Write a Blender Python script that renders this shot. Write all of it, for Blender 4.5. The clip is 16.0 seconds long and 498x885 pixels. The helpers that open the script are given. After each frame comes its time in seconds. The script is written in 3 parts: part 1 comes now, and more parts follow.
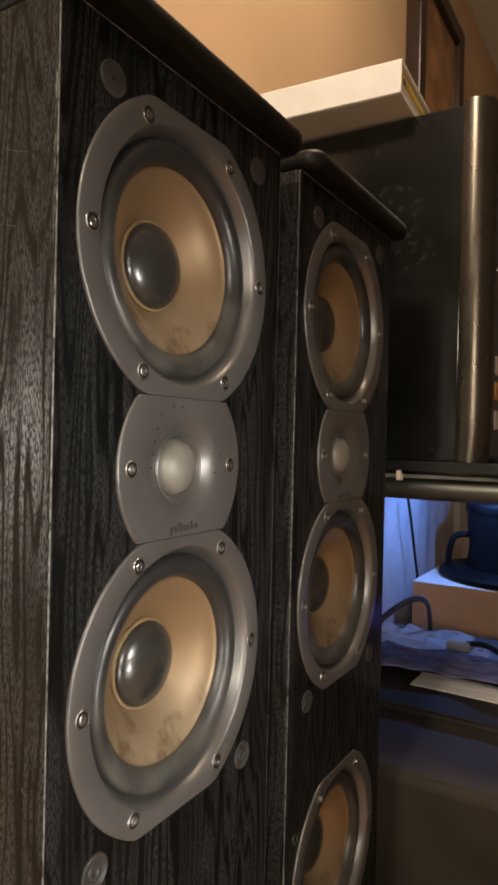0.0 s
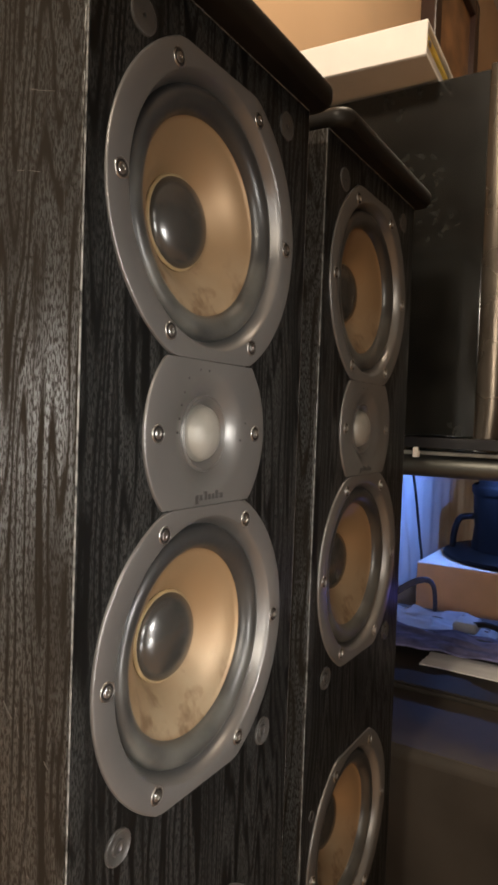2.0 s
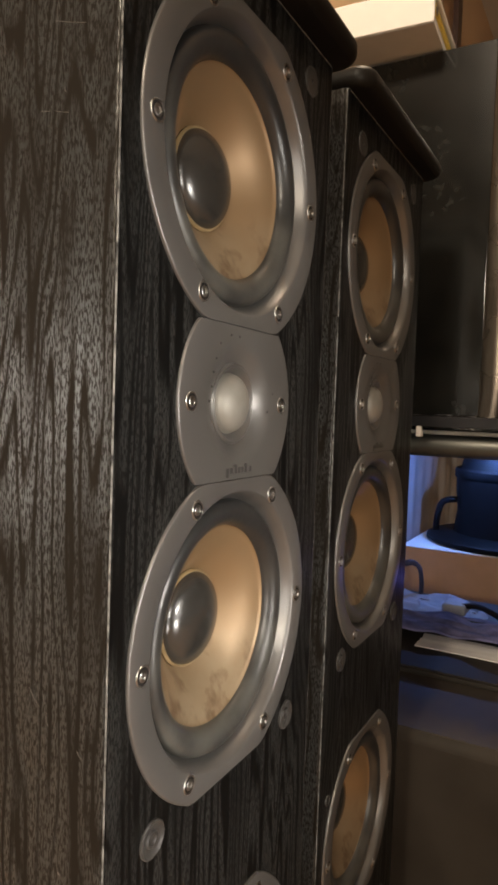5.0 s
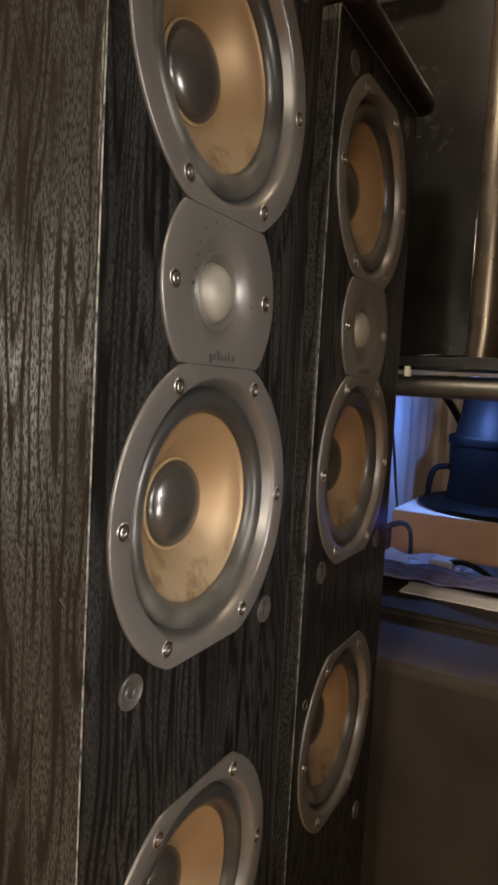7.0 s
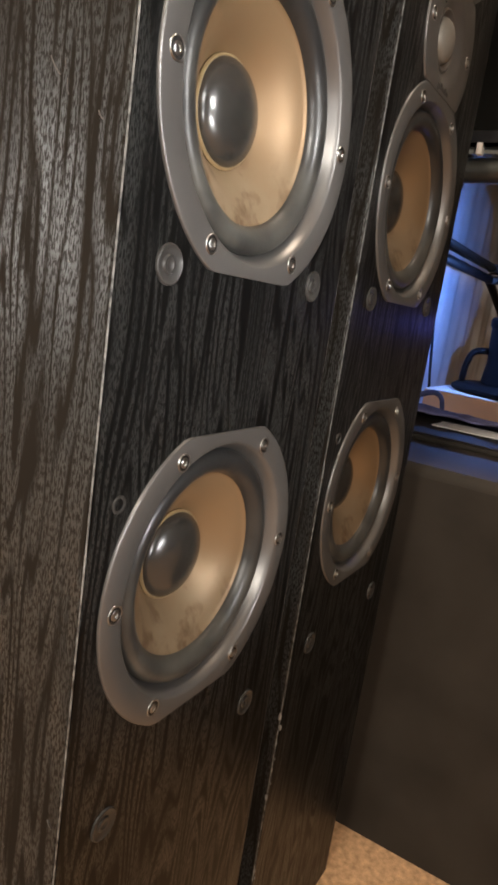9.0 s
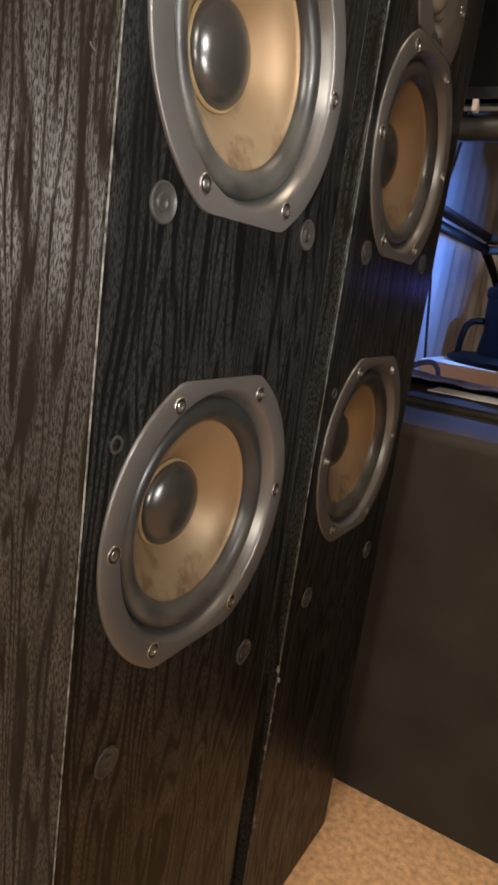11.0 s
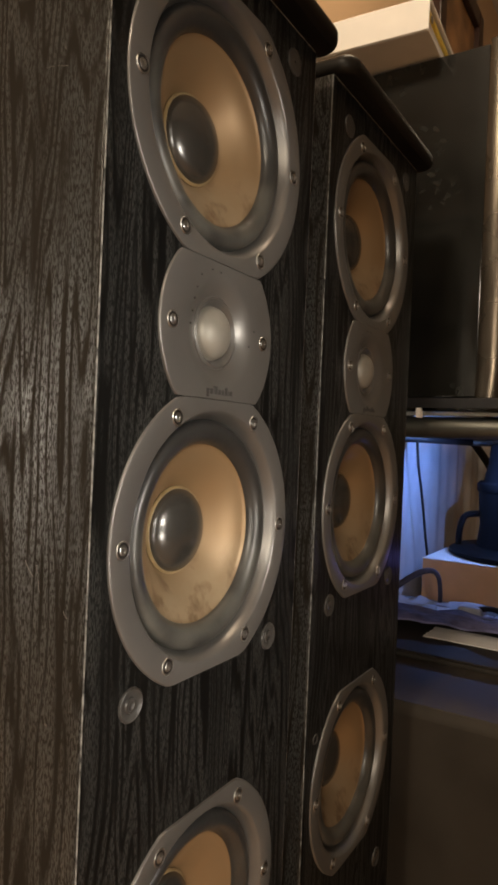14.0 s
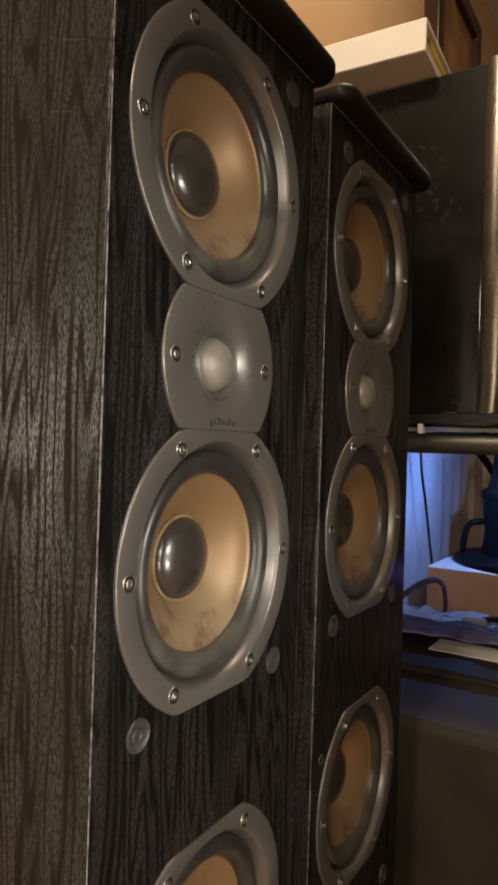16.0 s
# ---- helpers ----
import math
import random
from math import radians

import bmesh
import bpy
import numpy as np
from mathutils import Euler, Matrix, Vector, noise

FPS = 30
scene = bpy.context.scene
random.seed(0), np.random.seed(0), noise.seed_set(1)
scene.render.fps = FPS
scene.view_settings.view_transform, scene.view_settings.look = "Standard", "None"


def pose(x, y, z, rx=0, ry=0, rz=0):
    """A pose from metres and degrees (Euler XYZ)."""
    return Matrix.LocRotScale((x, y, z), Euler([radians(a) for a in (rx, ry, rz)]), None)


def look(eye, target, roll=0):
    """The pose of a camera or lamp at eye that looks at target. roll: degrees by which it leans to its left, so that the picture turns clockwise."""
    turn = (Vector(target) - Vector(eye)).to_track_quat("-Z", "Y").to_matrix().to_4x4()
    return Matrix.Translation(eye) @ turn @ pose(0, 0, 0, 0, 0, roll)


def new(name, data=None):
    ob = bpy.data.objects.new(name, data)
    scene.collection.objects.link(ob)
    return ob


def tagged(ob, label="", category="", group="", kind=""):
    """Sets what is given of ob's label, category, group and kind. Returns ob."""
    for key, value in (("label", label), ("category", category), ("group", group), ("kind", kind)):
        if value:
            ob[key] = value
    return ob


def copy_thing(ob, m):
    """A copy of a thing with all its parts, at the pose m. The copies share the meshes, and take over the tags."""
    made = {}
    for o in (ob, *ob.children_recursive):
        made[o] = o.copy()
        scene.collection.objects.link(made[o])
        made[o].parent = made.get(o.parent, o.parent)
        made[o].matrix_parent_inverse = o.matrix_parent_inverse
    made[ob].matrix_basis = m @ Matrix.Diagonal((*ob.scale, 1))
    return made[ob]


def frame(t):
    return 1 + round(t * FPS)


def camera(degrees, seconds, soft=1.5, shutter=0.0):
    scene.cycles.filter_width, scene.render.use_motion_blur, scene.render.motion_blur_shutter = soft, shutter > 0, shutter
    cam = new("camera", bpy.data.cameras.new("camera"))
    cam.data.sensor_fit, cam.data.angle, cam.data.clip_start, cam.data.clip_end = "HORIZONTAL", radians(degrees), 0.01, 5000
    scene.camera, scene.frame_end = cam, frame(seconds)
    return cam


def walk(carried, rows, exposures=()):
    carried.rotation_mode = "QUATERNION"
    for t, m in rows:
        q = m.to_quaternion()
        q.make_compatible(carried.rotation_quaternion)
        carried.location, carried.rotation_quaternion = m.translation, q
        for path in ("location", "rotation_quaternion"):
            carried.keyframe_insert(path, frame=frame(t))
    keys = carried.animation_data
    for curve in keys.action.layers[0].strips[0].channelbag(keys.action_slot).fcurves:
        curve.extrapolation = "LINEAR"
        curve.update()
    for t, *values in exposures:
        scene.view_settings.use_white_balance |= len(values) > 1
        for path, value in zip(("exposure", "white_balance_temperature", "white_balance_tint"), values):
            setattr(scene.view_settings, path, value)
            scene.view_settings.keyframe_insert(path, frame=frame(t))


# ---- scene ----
cam = camera(41.2, 16.0, soft=3.2)
PATH = [
    (0, (-0.201, -0.224, 0.829), (1.508, 0.815, 0.816), 1.3),
    (0.5, (-0.201, -0.215, 0.823), (1.501, 0.835, 0.784), 1.7),
    (1, (-0.197, -0.214, 0.823), (1.503, 0.838, 0.77), 1.9),
    (1.5, (-0.195, -0.206, 0.82), (1.509, 0.838, 0.753), 2.3),
    (2, (-0.196, -0.203, 0.82), (1.513, 0.834, 0.752), 2.0),
    (2.5, (-0.185, -0.188, 0.819), (1.523, 0.846, 0.708), 2.3),
    (3, (-0.187, -0.163, 0.815), (1.543, 0.828, 0.651), 3.3),
    (3.5, (-0.189, -0.166, 0.817), (1.556, 0.799, 0.66), 0.9),
    (6, (-0.197, -0.168, 0.804), (1.555, 0.793, 0.721), 2.9),
    (6.5, (-0.197, -0.17, 0.796), (1.559, 0.782, 0.692), 3.2),
    (7, (-0.204, -0.185, 0.763), (1.545, 0.771, 0.597), 3.2),
    (7.5, (-0.207, -0.188, 0.726), (1.526, 0.783, 0.496), 4.9),
    (8, (-0.198, -0.185, 0.677), (1.505, 0.825, 0.395), 6.5),
    (8.5, (-0.186, -0.179, 0.634), (1.516, 0.802, 0.26), 7.5),
    (9, (-0.188, -0.177, 0.608), (1.508, 0.798, 0.195), 8.4),
    (11.5, (-0.194, -0.183, 0.592), (1.499, 0.77, 0.113), 7.8),
    (12, (-0.196, -0.181, 0.593), (1.494, 0.778, 0.116), 7.8),
    (12.5, (-0.193, -0.182, 0.599), (1.499, 0.775, 0.127), 7.7),
    (13, (-0.201, -0.193, 0.672), (1.486, 0.842, 0.386), 5.0),
    (13.5, (-0.203, -0.21, 0.723), (1.499, 0.834, 0.604), 3.1),
    (14, (-0.214, -0.216, 0.751), (1.484, 0.84, 0.744), 2.4),
    (14.5, (-0.217, -0.218, 0.764), (1.482, 0.836, 0.775), 2.5),
    (15, (-0.217, -0.222, 0.767), (1.48, 0.837, 0.782), 1.9),
    (15.5, (-0.218, -0.222, 0.767), (1.478, 0.837, 0.784), 1.8),
    (16, (-0.219, -0.219, 0.765), (1.473, 0.847, 0.774), 1.8),
]
EXPOSURES = [(0.0, 0.1, 6500, 10), (1.5, 0.2, 6400, 10), (2.5, 0.42, 6350, 10), (3.5, 0.35, 6400, 10), (6.5, 0.27, 6650, 10), (8.0, 0.0, 6600, 10), (9.0, 0.62, 6100, 10), (11.5, 0.42, 6350, 10), (12.5, 0.4, 6350, 10),
             (13.0, 0.1, 6700, 10), (14.0, 0.0, 6950, 10), (16.0, 0.0, 7000, 10)]
walk(cam, [(t, look(eye, target, roll)) for t, eye, target, roll in PATH], EXPOSURES)

# ---- world and lights ----
world = bpy.data.worlds.new("world")
scene.world = world
world.use_nodes = True
world.node_tree.nodes["Background"].inputs[0].default_value = (1.0, 0.82, 0.62, 1)
world.node_tree.nodes["Background"].inputs[1].default_value = 0.02


def lamp(name, kind, energy, color, matrix, size=0.1, size_y=None):
    data = bpy.data.lights.new(name, kind)
    data.energy, data.color = energy, color
    if kind == "AREA":
        data.size = size
        if size_y:
            data.shape, data.size_y = "RECTANGLE", size_y
    else:
        data.shadow_soft_size = size
    ob = new(name, data)
    ob.matrix_world = matrix
    return ob


# the hand-held light and the phone's own at two heights, warm lamps of the room, added unseen lights, and the blue
# light under the desk
for name, eye, energy, aim, cone in (("hand_lamp", (0.04, -0.50, 0.80), 6.0, (0.08, 0.0, 0.79), 56), ("hand_lamp_low", (0.04, -0.50, 0.585), 4.6, (0.08, 0.0, 0.57), 50),
                                     ("phone_light", (-0.245, -0.235, 0.81), 2.6, (0.10, 0.04, 0.80), 58), ("phone_light_low", (-0.245, -0.235, 0.585), 2.4, (0.10, 0.0, 0.575), 52)):
    torch = lamp(name, "SPOT", energy, (1.0, 0.95, 0.87), look(eye, aim), 0.045)
    torch.data.spot_size, torch.data.spot_blend = radians(cone), 1.0
lamp("near_lamp", "POINT", 0.8, (1.0, 0.94, 0.84), pose(-0.50, -0.48, 1.00), 0.09)
lamp("room_lamp", "AREA", 13, (1.0, 0.85, 0.66), look((-1.85, -1.05, 1.15), (0.5, 0.1, 1.0)), 0.30)
# added overhead light, there only to wash the north wall and the carpet
lamp("added_top_light", "AREA", 18, (1.0, 0.80, 0.58), look((0.55, -0.05, 2.40), (0.60, 0.0, 0)), 0.4)
# added unseen light from the left that lifts the binder's white spine
lamp("added_binder_light", "AREA", 30, (1.0, 0.84, 0.64), look((-1.60, -0.05, 2.28), (0.3, 0.1, 1.0)), 0.30)
# added area light, no such source known; brightens the grain of the side board
lamp("added_side_light", "AREA", 10.0, (1.0, 0.92, 0.82), look((-1.55, 1.70, 0.78), (0.0, 0.03, 0.72)), 0.52)
lamp("blue_light", "POINT", 3.8, (0.18, 0.36, 1.0), pose(1.60, 0.14, 0.72), 0.0)
lamp("blue_light_near", "POINT", 0.015, (0.14, 0.18, 1.0), pose(0.60, -0.05, 0.61), 0.0)


# ---- materials ----
def material(name, color, rough=0.5, metal=0.0, vary=0.25, scale=30.0, stretch=(1, 1, 1), bump=0.1, fine=600.0, spec=0.5, coat=0.0):
    """A Principled material with coarse stains and fine grain in colour, gloss and relief."""
    m = bpy.data.materials.new(name)
    m.use_nodes = True
    t, b = m.node_tree, m.node_tree.nodes["Principled BSDF"]
    coord, mapping = t.nodes.new("ShaderNodeTexCoord"), t.nodes.new("ShaderNodeMapping")
    mapping.inputs["Scale"].default_value = stretch
    t.links.new(coord.outputs["Object"], mapping.inputs[0])
    coarse, grain = t.nodes.new("ShaderNodeTexNoise"), t.nodes.new("ShaderNodeTexNoise")
    coarse.inputs["Scale"].default_value, coarse.inputs["Detail"].default_value = scale, 6
    grain.inputs["Scale"].default_value, grain.inputs["Detail"].default_value = fine, 3
    t.links.new(mapping.outputs[0], coarse.inputs[0])
    t.links.new(mapping.outputs[0], grain.inputs[0])
    ramp = t.nodes.new("ShaderNodeValToRGB")
    ramp.color_ramp.elements[0].position, ramp.color_ramp.elements[1].position = 0.3, 0.72
    ramp.color_ramp.elements[0].color = (*[c * (1 - vary) for c in color], 1)
    ramp.color_ramp.elements[1].color = (*[min(1, c * (1 + vary)) for c in color], 1)
    t.links.new(coarse.outputs[0], ramp.inputs[0])
    t.links.new(ramp.outputs[0], b.inputs["Base Color"])
    gloss = t.nodes.new("ShaderNodeMapRange")
    gloss.inputs["To Min"].default_value, gloss.inputs["To Max"].default_value = rough * 0.8, min(1, rough * 1.25)
    t.links.new(coarse.outputs[0], gloss.inputs[0])
    t.links.new(gloss.outputs[0], b.inputs["Roughness"])
    relief = t.nodes.new("ShaderNodeBump")
    relief.inputs["Strength"].default_value, relief.inputs["Distance"].default_value = bump, 0.001
    t.links.new(grain.outputs[0], relief.inputs["Height"])
    t.links.new(relief.outputs[0], b.inputs["Normal"])
    b.inputs["Metallic"].default_value = metal
    b.inputs["Specular IOR Level"].default_value = spec
    b.inputs["Coat Weight"].default_value = coat
    b.inputs["Coat Roughness"].default_value = 0.12
    return m


def black_ash(name, light, fleck, metal, rough, cut, base_tone=(0.004, 0.0039, 0.0038), spec=0.4, dull=0.62, faint=0.2):
    """Black-stained ash vinyl: long dark figure with arches, greyer open grain between, fine pores. fleck: how far the pores break up the grey; dull, faint: roughness and share of gloss of the dark figure."""
    m = bpy.data.materials.new(name)
    m.use_nodes = True
    t, b = m.node_tree, m.node_tree.nodes["Principled BSDF"]
    coord = t.nodes.new("ShaderNodeTexCoord")

    def mapped(scale):
        node = t.nodes.new("ShaderNodeMapping")
        node.inputs["Scale"].default_value = scale
        t.links.new(coord.outputs["Object"], node.inputs[0])
        return node

    figure = mapped((13, 13, 1.3))
    warp = t.nodes.new("ShaderNodeTexNoise")
    warp.inputs["Scale"].default_value, warp.inputs["Detail"].default_value, warp.inputs["Roughness"].default_value = 1.0, 3, 0.55
    t.links.new(figure.outputs[0], warp.inputs[0])
    bands = t.nodes.new("ShaderNodeMath")
    bands.operation = "MULTIPLY"
    bands.inputs[1].default_value = 34.0
    t.links.new(warp.outputs[0], bands.inputs[0])
    folded = t.nodes.new("ShaderNodeMath")
    folded.operation = "PINGPONG"
    folded.inputs[1].default_value = 0.5
    t.links.new(bands.outputs[0], folded.inputs[0])
    edge_map = mapped((260, 260, 14))
    ragged = t.nodes.new("ShaderNodeTexNoise")
    ragged.inputs["Scale"].default_value, ragged.inputs["Detail"].default_value = 1.0, 4
    t.links.new(edge_map.outputs[0], ragged.inputs[0])
    streak_map = mapped((170, 170, 4.0))
    streaks = t.nodes.new("ShaderNodeTexNoise")
    streaks.inputs["Scale"].default_value, streaks.inputs["Detail"].default_value = 1.0, 3
    t.links.new(streak_map.outputs[0], streaks.inputs[0])
    lines = t.nodes.new("ShaderNodeMath")
    lines.operation = "MULTIPLY_ADD"
    lines.inputs[1].default_value = 0.5
    t.links.new(streaks.outputs[0], lines.inputs[0])
    t.links.new(folded.outputs[0], lines.inputs[2])
    mix = t.nodes.new("ShaderNodeMath")
    mix.operation = "MULTIPLY_ADD"
    mix.inputs[1].default_value = 0.6
    t.links.new(ragged.outputs[0], mix.inputs[0])
    t.links.new(lines.outputs[0], mix.inputs[2])
    scaled = t.nodes.new("ShaderNodeMath")
    scaled.operation = "MULTIPLY"
    scaled.inputs[1].default_value = 0.87
    t.links.new(mix.outputs[0], scaled.inputs[0])
    open_grain = t.nodes.new("ShaderNodeValToRGB")
    open_grain.color_ramp.elements[0].position, open_grain.color_ramp.elements[1].position = cut, cut + 0.20
    t.links.new(scaled.outputs[0], open_grain.inputs[0])
    pore_map = mapped((1300, 1300, 300))
    pores = t.nodes.new("ShaderNodeTexNoise")
    pores.inputs["Scale"].default_value, pores.inputs["Detail"].default_value = 1.0, 2
    t.links.new(pore_map.outputs[0], pores.inputs[0])
    spots = t.nodes.new("ShaderNodeValToRGB")
    spots.color_ramp.elements[0].position, spots.color_ramp.elements[1].position = 0.45, 0.55
    spots.color_ramp.elements[0].color = (1 - fleck, 1 - fleck, 1 - fleck, 1)
    t.links.new(pores.outputs[0], spots.inputs[0])
    patch_map = mapped((34, 34, 7))
    patches = t.nodes.new("ShaderNodeTexNoise")
    patches.inputs["Scale"].default_value, patches.inputs["Detail"].default_value = 1.0, 4
    t.links.new(patch_map.outputs[0], patches.inputs[0])
    worn = t.nodes.new("ShaderNodeMapRange")
    worn.inputs["From Min"].default_value, worn.inputs["From Max"].default_value = 0.36, 0.62
    worn.inputs["To Min"].default_value, worn.inputs["To Max"].default_value = 0.25, 1.0
    t.links.new(patches.outputs[0], worn.inputs[0])
    patched = t.nodes.new("ShaderNodeMath")
    patched.operation = "MULTIPLY"
    t.links.new(open_grain.outputs[0], patched.inputs[0])
    t.links.new(worn.outputs[0], patched.inputs[1])
    both = t.nodes.new("ShaderNodeMath")
    both.operation = "MULTIPLY"
    t.links.new(patched.outputs[0], both.inputs[0])
    t.links.new(spots.outputs[0], both.inputs[1])
    colors = t.nodes.new("ShaderNodeValToRGB")
    colors.color_ramp.elements[0].color, colors.color_ramp.elements[1].color = (*base_tone, 1), (light, light * 1.03, light * 1.02, 1)
    t.links.new(both.outputs[0], colors.inputs[0])
    t.links.new(colors.outputs[0], b.inputs["Base Color"])
    gloss = t.nodes.new("ShaderNodeMapRange")
    gloss.inputs["To Min"].default_value, gloss.inputs["To Max"].default_value = dull, rough
    t.links.new(open_grain.outputs[0], gloss.inputs[0])
    t.links.new(gloss.outputs[0], b.inputs["Roughness"])
    sheen = t.nodes.new("ShaderNodeMath")
    sheen.operation = "MULTIPLY"
    sheen.inputs[1].default_value = metal
    t.links.new(both.outputs[0], sheen.inputs[0])
    t.links.new(sheen.outputs[0], b.inputs["Metallic"])
    relief = t.nodes.new("ShaderNodeBump")
    relief.inputs["Strength"].default_value, relief.inputs["Distance"].default_value = 0.18, 0.0005
    t.links.new(both.outputs[0], relief.inputs["Height"])
    t.links.new(relief.outputs[0], b.inputs["Normal"])
    shine = t.nodes.new("ShaderNodeMapRange")
    shine.inputs["To Min"].default_value, shine.inputs["To Max"].default_value = spec * faint, spec
    t.links.new(both.outputs[0], shine.inputs[0])
    t.links.new(shine.outputs[0], b.inputs["Specular IOR Level"])
    return m


def dusty_cone(name):
    """Tan mineral-filled cone with settled dust low down and a few wiped, darker drips in it."""
    m = bpy.data.materials.new(name)
    m.use_nodes = True
    t, b = m.node_tree, m.node_tree.nodes["Principled BSDF"]
    coord = t.nodes.new("ShaderNodeTexCoord")
    split = t.nodes.new("ShaderNodeSeparateXYZ")
    t.links.new(coord.outputs["Object"], split.inputs[0])
    cloud = t.nodes.new("ShaderNodeTexNoise")
    cloud.inputs["Scale"].default_value, cloud.inputs["Detail"].default_value = 45, 5
    t.links.new(coord.outputs["Object"], cloud.inputs[0])
    low = t.nodes.new("ShaderNodeMapRange")
    low.inputs["From Min"].default_value, low.inputs["From Max"].default_value = -0.004, -0.034
    t.links.new(split.outputs[2], low.inputs[0])
    dust = t.nodes.new("ShaderNodeMath")
    dust.operation = "MULTIPLY"
    t.links.new(low.outputs[0], dust.inputs[0])
    t.links.new(cloud.outputs[0], dust.inputs[1])
    stretch = t.nodes.new("ShaderNodeMapping")
    stretch.inputs["Scale"].default_value = (1, 1, 0.7)
    t.links.new(coord.outputs["Object"], stretch.inputs[0])
    drips = t.nodes.new("ShaderNodeTexNoise")
    drips.inputs["Scale"].default_value, drips.inputs["Detail"].default_value = 70, 3
    t.links.new(stretch.outputs[0], drips.inputs[0])
    wiped = t.nodes.new("ShaderNodeMapRange")
    wiped.inputs["From Min"].default_value, wiped.inputs["From Max"].default_value = 0.50, 0.64
    t.links.new(drips.outputs[0], wiped.inputs[0])
    wet = t.nodes.new("ShaderNodeMath")
    wet.operation = "MULTIPLY"
    t.links.new(wiped.outputs[0], wet.inputs[0])
    t.links.new(low.outputs[0], wet.inputs[1])
    first = t.nodes.new("ShaderNodeMix")
    first.data_type = "RGBA"
    first.inputs[6].default_value, first.inputs[7].default_value = (0.255, 0.168, 0.090, 1), (0.39, 0.31, 0.21, 1)
    t.links.new(dust.outputs[0], first.inputs[0])
    second = t.nodes.new("ShaderNodeMix")
    second.data_type = "RGBA"
    second.inputs[7].default_value = (0.185, 0.12, 0.068, 1)
    t.links.new(wet.outputs[0], second.inputs[0])
    t.links.new(first.outputs[2], second.inputs[6])
    t.links.new(second.outputs[2], b.inputs["Base Color"])
    b.inputs["Roughness"].default_value = 0.45
    b.inputs["Metallic"].default_value = 0.42
    fine = t.nodes.new("ShaderNodeTexNoise")
    fine.inputs["Scale"].default_value = 900
    t.links.new(coord.outputs["Object"], fine.inputs[0])
    relief = t.nodes.new("ShaderNodeBump")
    relief.inputs["Strength"].default_value, relief.inputs["Distance"].default_value = 0.15, 0.0004
    t.links.new(fine.outputs[0], relief.inputs["Height"])
    t.links.new(relief.outputs[0], b.inputs["Normal"])
    return m


def dusty_rubber(name):
    """Black rubber with pale dust that has settled on the lower half of the roll, wiped thin in places."""
    m = bpy.data.materials.new(name)
    m.use_nodes = True
    t, b = m.node_tree, m.node_tree.nodes["Principled BSDF"]
    coord = t.nodes.new("ShaderNodeTexCoord")
    split = t.nodes.new("ShaderNodeSeparateXYZ")
    t.links.new(coord.outputs["Object"], split.inputs[0])
    cloud = t.nodes.new("ShaderNodeTexNoise")
    cloud.inputs["Scale"].default_value, cloud.inputs["Detail"].default_value = 38, 5
    t.links.new(coord.outputs["Object"], cloud.inputs[0])
    soft = t.nodes.new("ShaderNodeMapRange")
    soft.inputs["From Min"].default_value, soft.inputs["From Max"].default_value = 0.30, 0.70
    t.links.new(cloud.outputs[0], soft.inputs[0])
    low = t.nodes.new("ShaderNodeMapRange")
    low.interpolation_type = "SMOOTHSTEP"
    low.inputs["From Min"].default_value, low.inputs["From Max"].default_value = 0.035, -0.055
    low.inputs["To Min"].default_value = 0.12
    t.links.new(split.outputs[2], low.inputs[0])
    dust = t.nodes.new("ShaderNodeMath")
    dust.operation = "MULTIPLY"
    t.links.new(low.outputs[0], dust.inputs[0])
    t.links.new(soft.outputs[0], dust.inputs[1])
    tint = t.nodes.new("ShaderNodeMix")
    tint.data_type = "RGBA"
    tint.inputs[6].default_value, tint.inputs[7].default_value = (0.020, 0.0205, 0.0215, 1), (0.085, 0.084, 0.075, 1)
    t.links.new(dust.outputs[0], tint.inputs[0])
    t.links.new(tint.outputs[2], b.inputs["Base Color"])
    gloss = t.nodes.new("ShaderNodeMapRange")
    gloss.inputs["To Min"].default_value, gloss.inputs["To Max"].default_value = 0.30, 0.45
    t.links.new(dust.outputs[0], gloss.inputs[0])
    t.links.new(gloss.outputs[0], b.inputs["Roughness"])
    b.inputs["Specular IOR Level"].default_value = 0.6
    grain = t.nodes.new("ShaderNodeTexNoise")
    grain.inputs["Scale"].default_value = 240
    t.links.new(coord.outputs["Object"], grain.inputs[0])
    relief = t.nodes.new("ShaderNodeBump")
    relief.inputs["Strength"].default_value, relief.inputs["Distance"].default_value = 0.12, 0.001
    t.links.new(grain.outputs[0], relief.inputs["Height"])
    t.links.new(relief.outputs[0], b.inputs["Normal"])
    return m


# the brown base tone holds the room's reflected brown haze as colour
ASH = black_ash("black_ash", 0.10, 0.93, 0.80, 0.32, 0.53, (0.015, 0.0118, 0.009), 0.35)
# same ash for the baffle, its weaker light at that angle put into the colour
ASH_DIMMED = black_ash("dimmed_black_ash", 0.068, 0.90, 0.80, 0.36, 0.56, (0.0030, 0.0030, 0.0030), 0.18, 0.42, 0.7)
GREY = material("grey_satin_plastic", (0.158, 0.154, 0.150), 0.33, 0.55, 0.08, 25, bump=0.05, fine=1500)
RUBBER = dusty_rubber("dusty_grey_rubber")
CONE = dusty_cone("tan_cone")
GLUE = material("pale_glue", (0.27, 0.195, 0.10), 0.45, 0.0, 0.2, 120)
DUSTCAP = material("black_dustcap", (0.028, 0.027, 0.025), 0.24, 0.0, 0.12, 60, bump=0.03, fine=800, spec=1.0)
SILK = material("pale_silver_dome", (0.26, 0.25, 0.225), 0.48, 0.35, 0.12, 90, bump=0.05)
STEEL = material("bright_steel", (0.34, 0.34, 0.335), 0.28, 1.0, 0.15, 200)
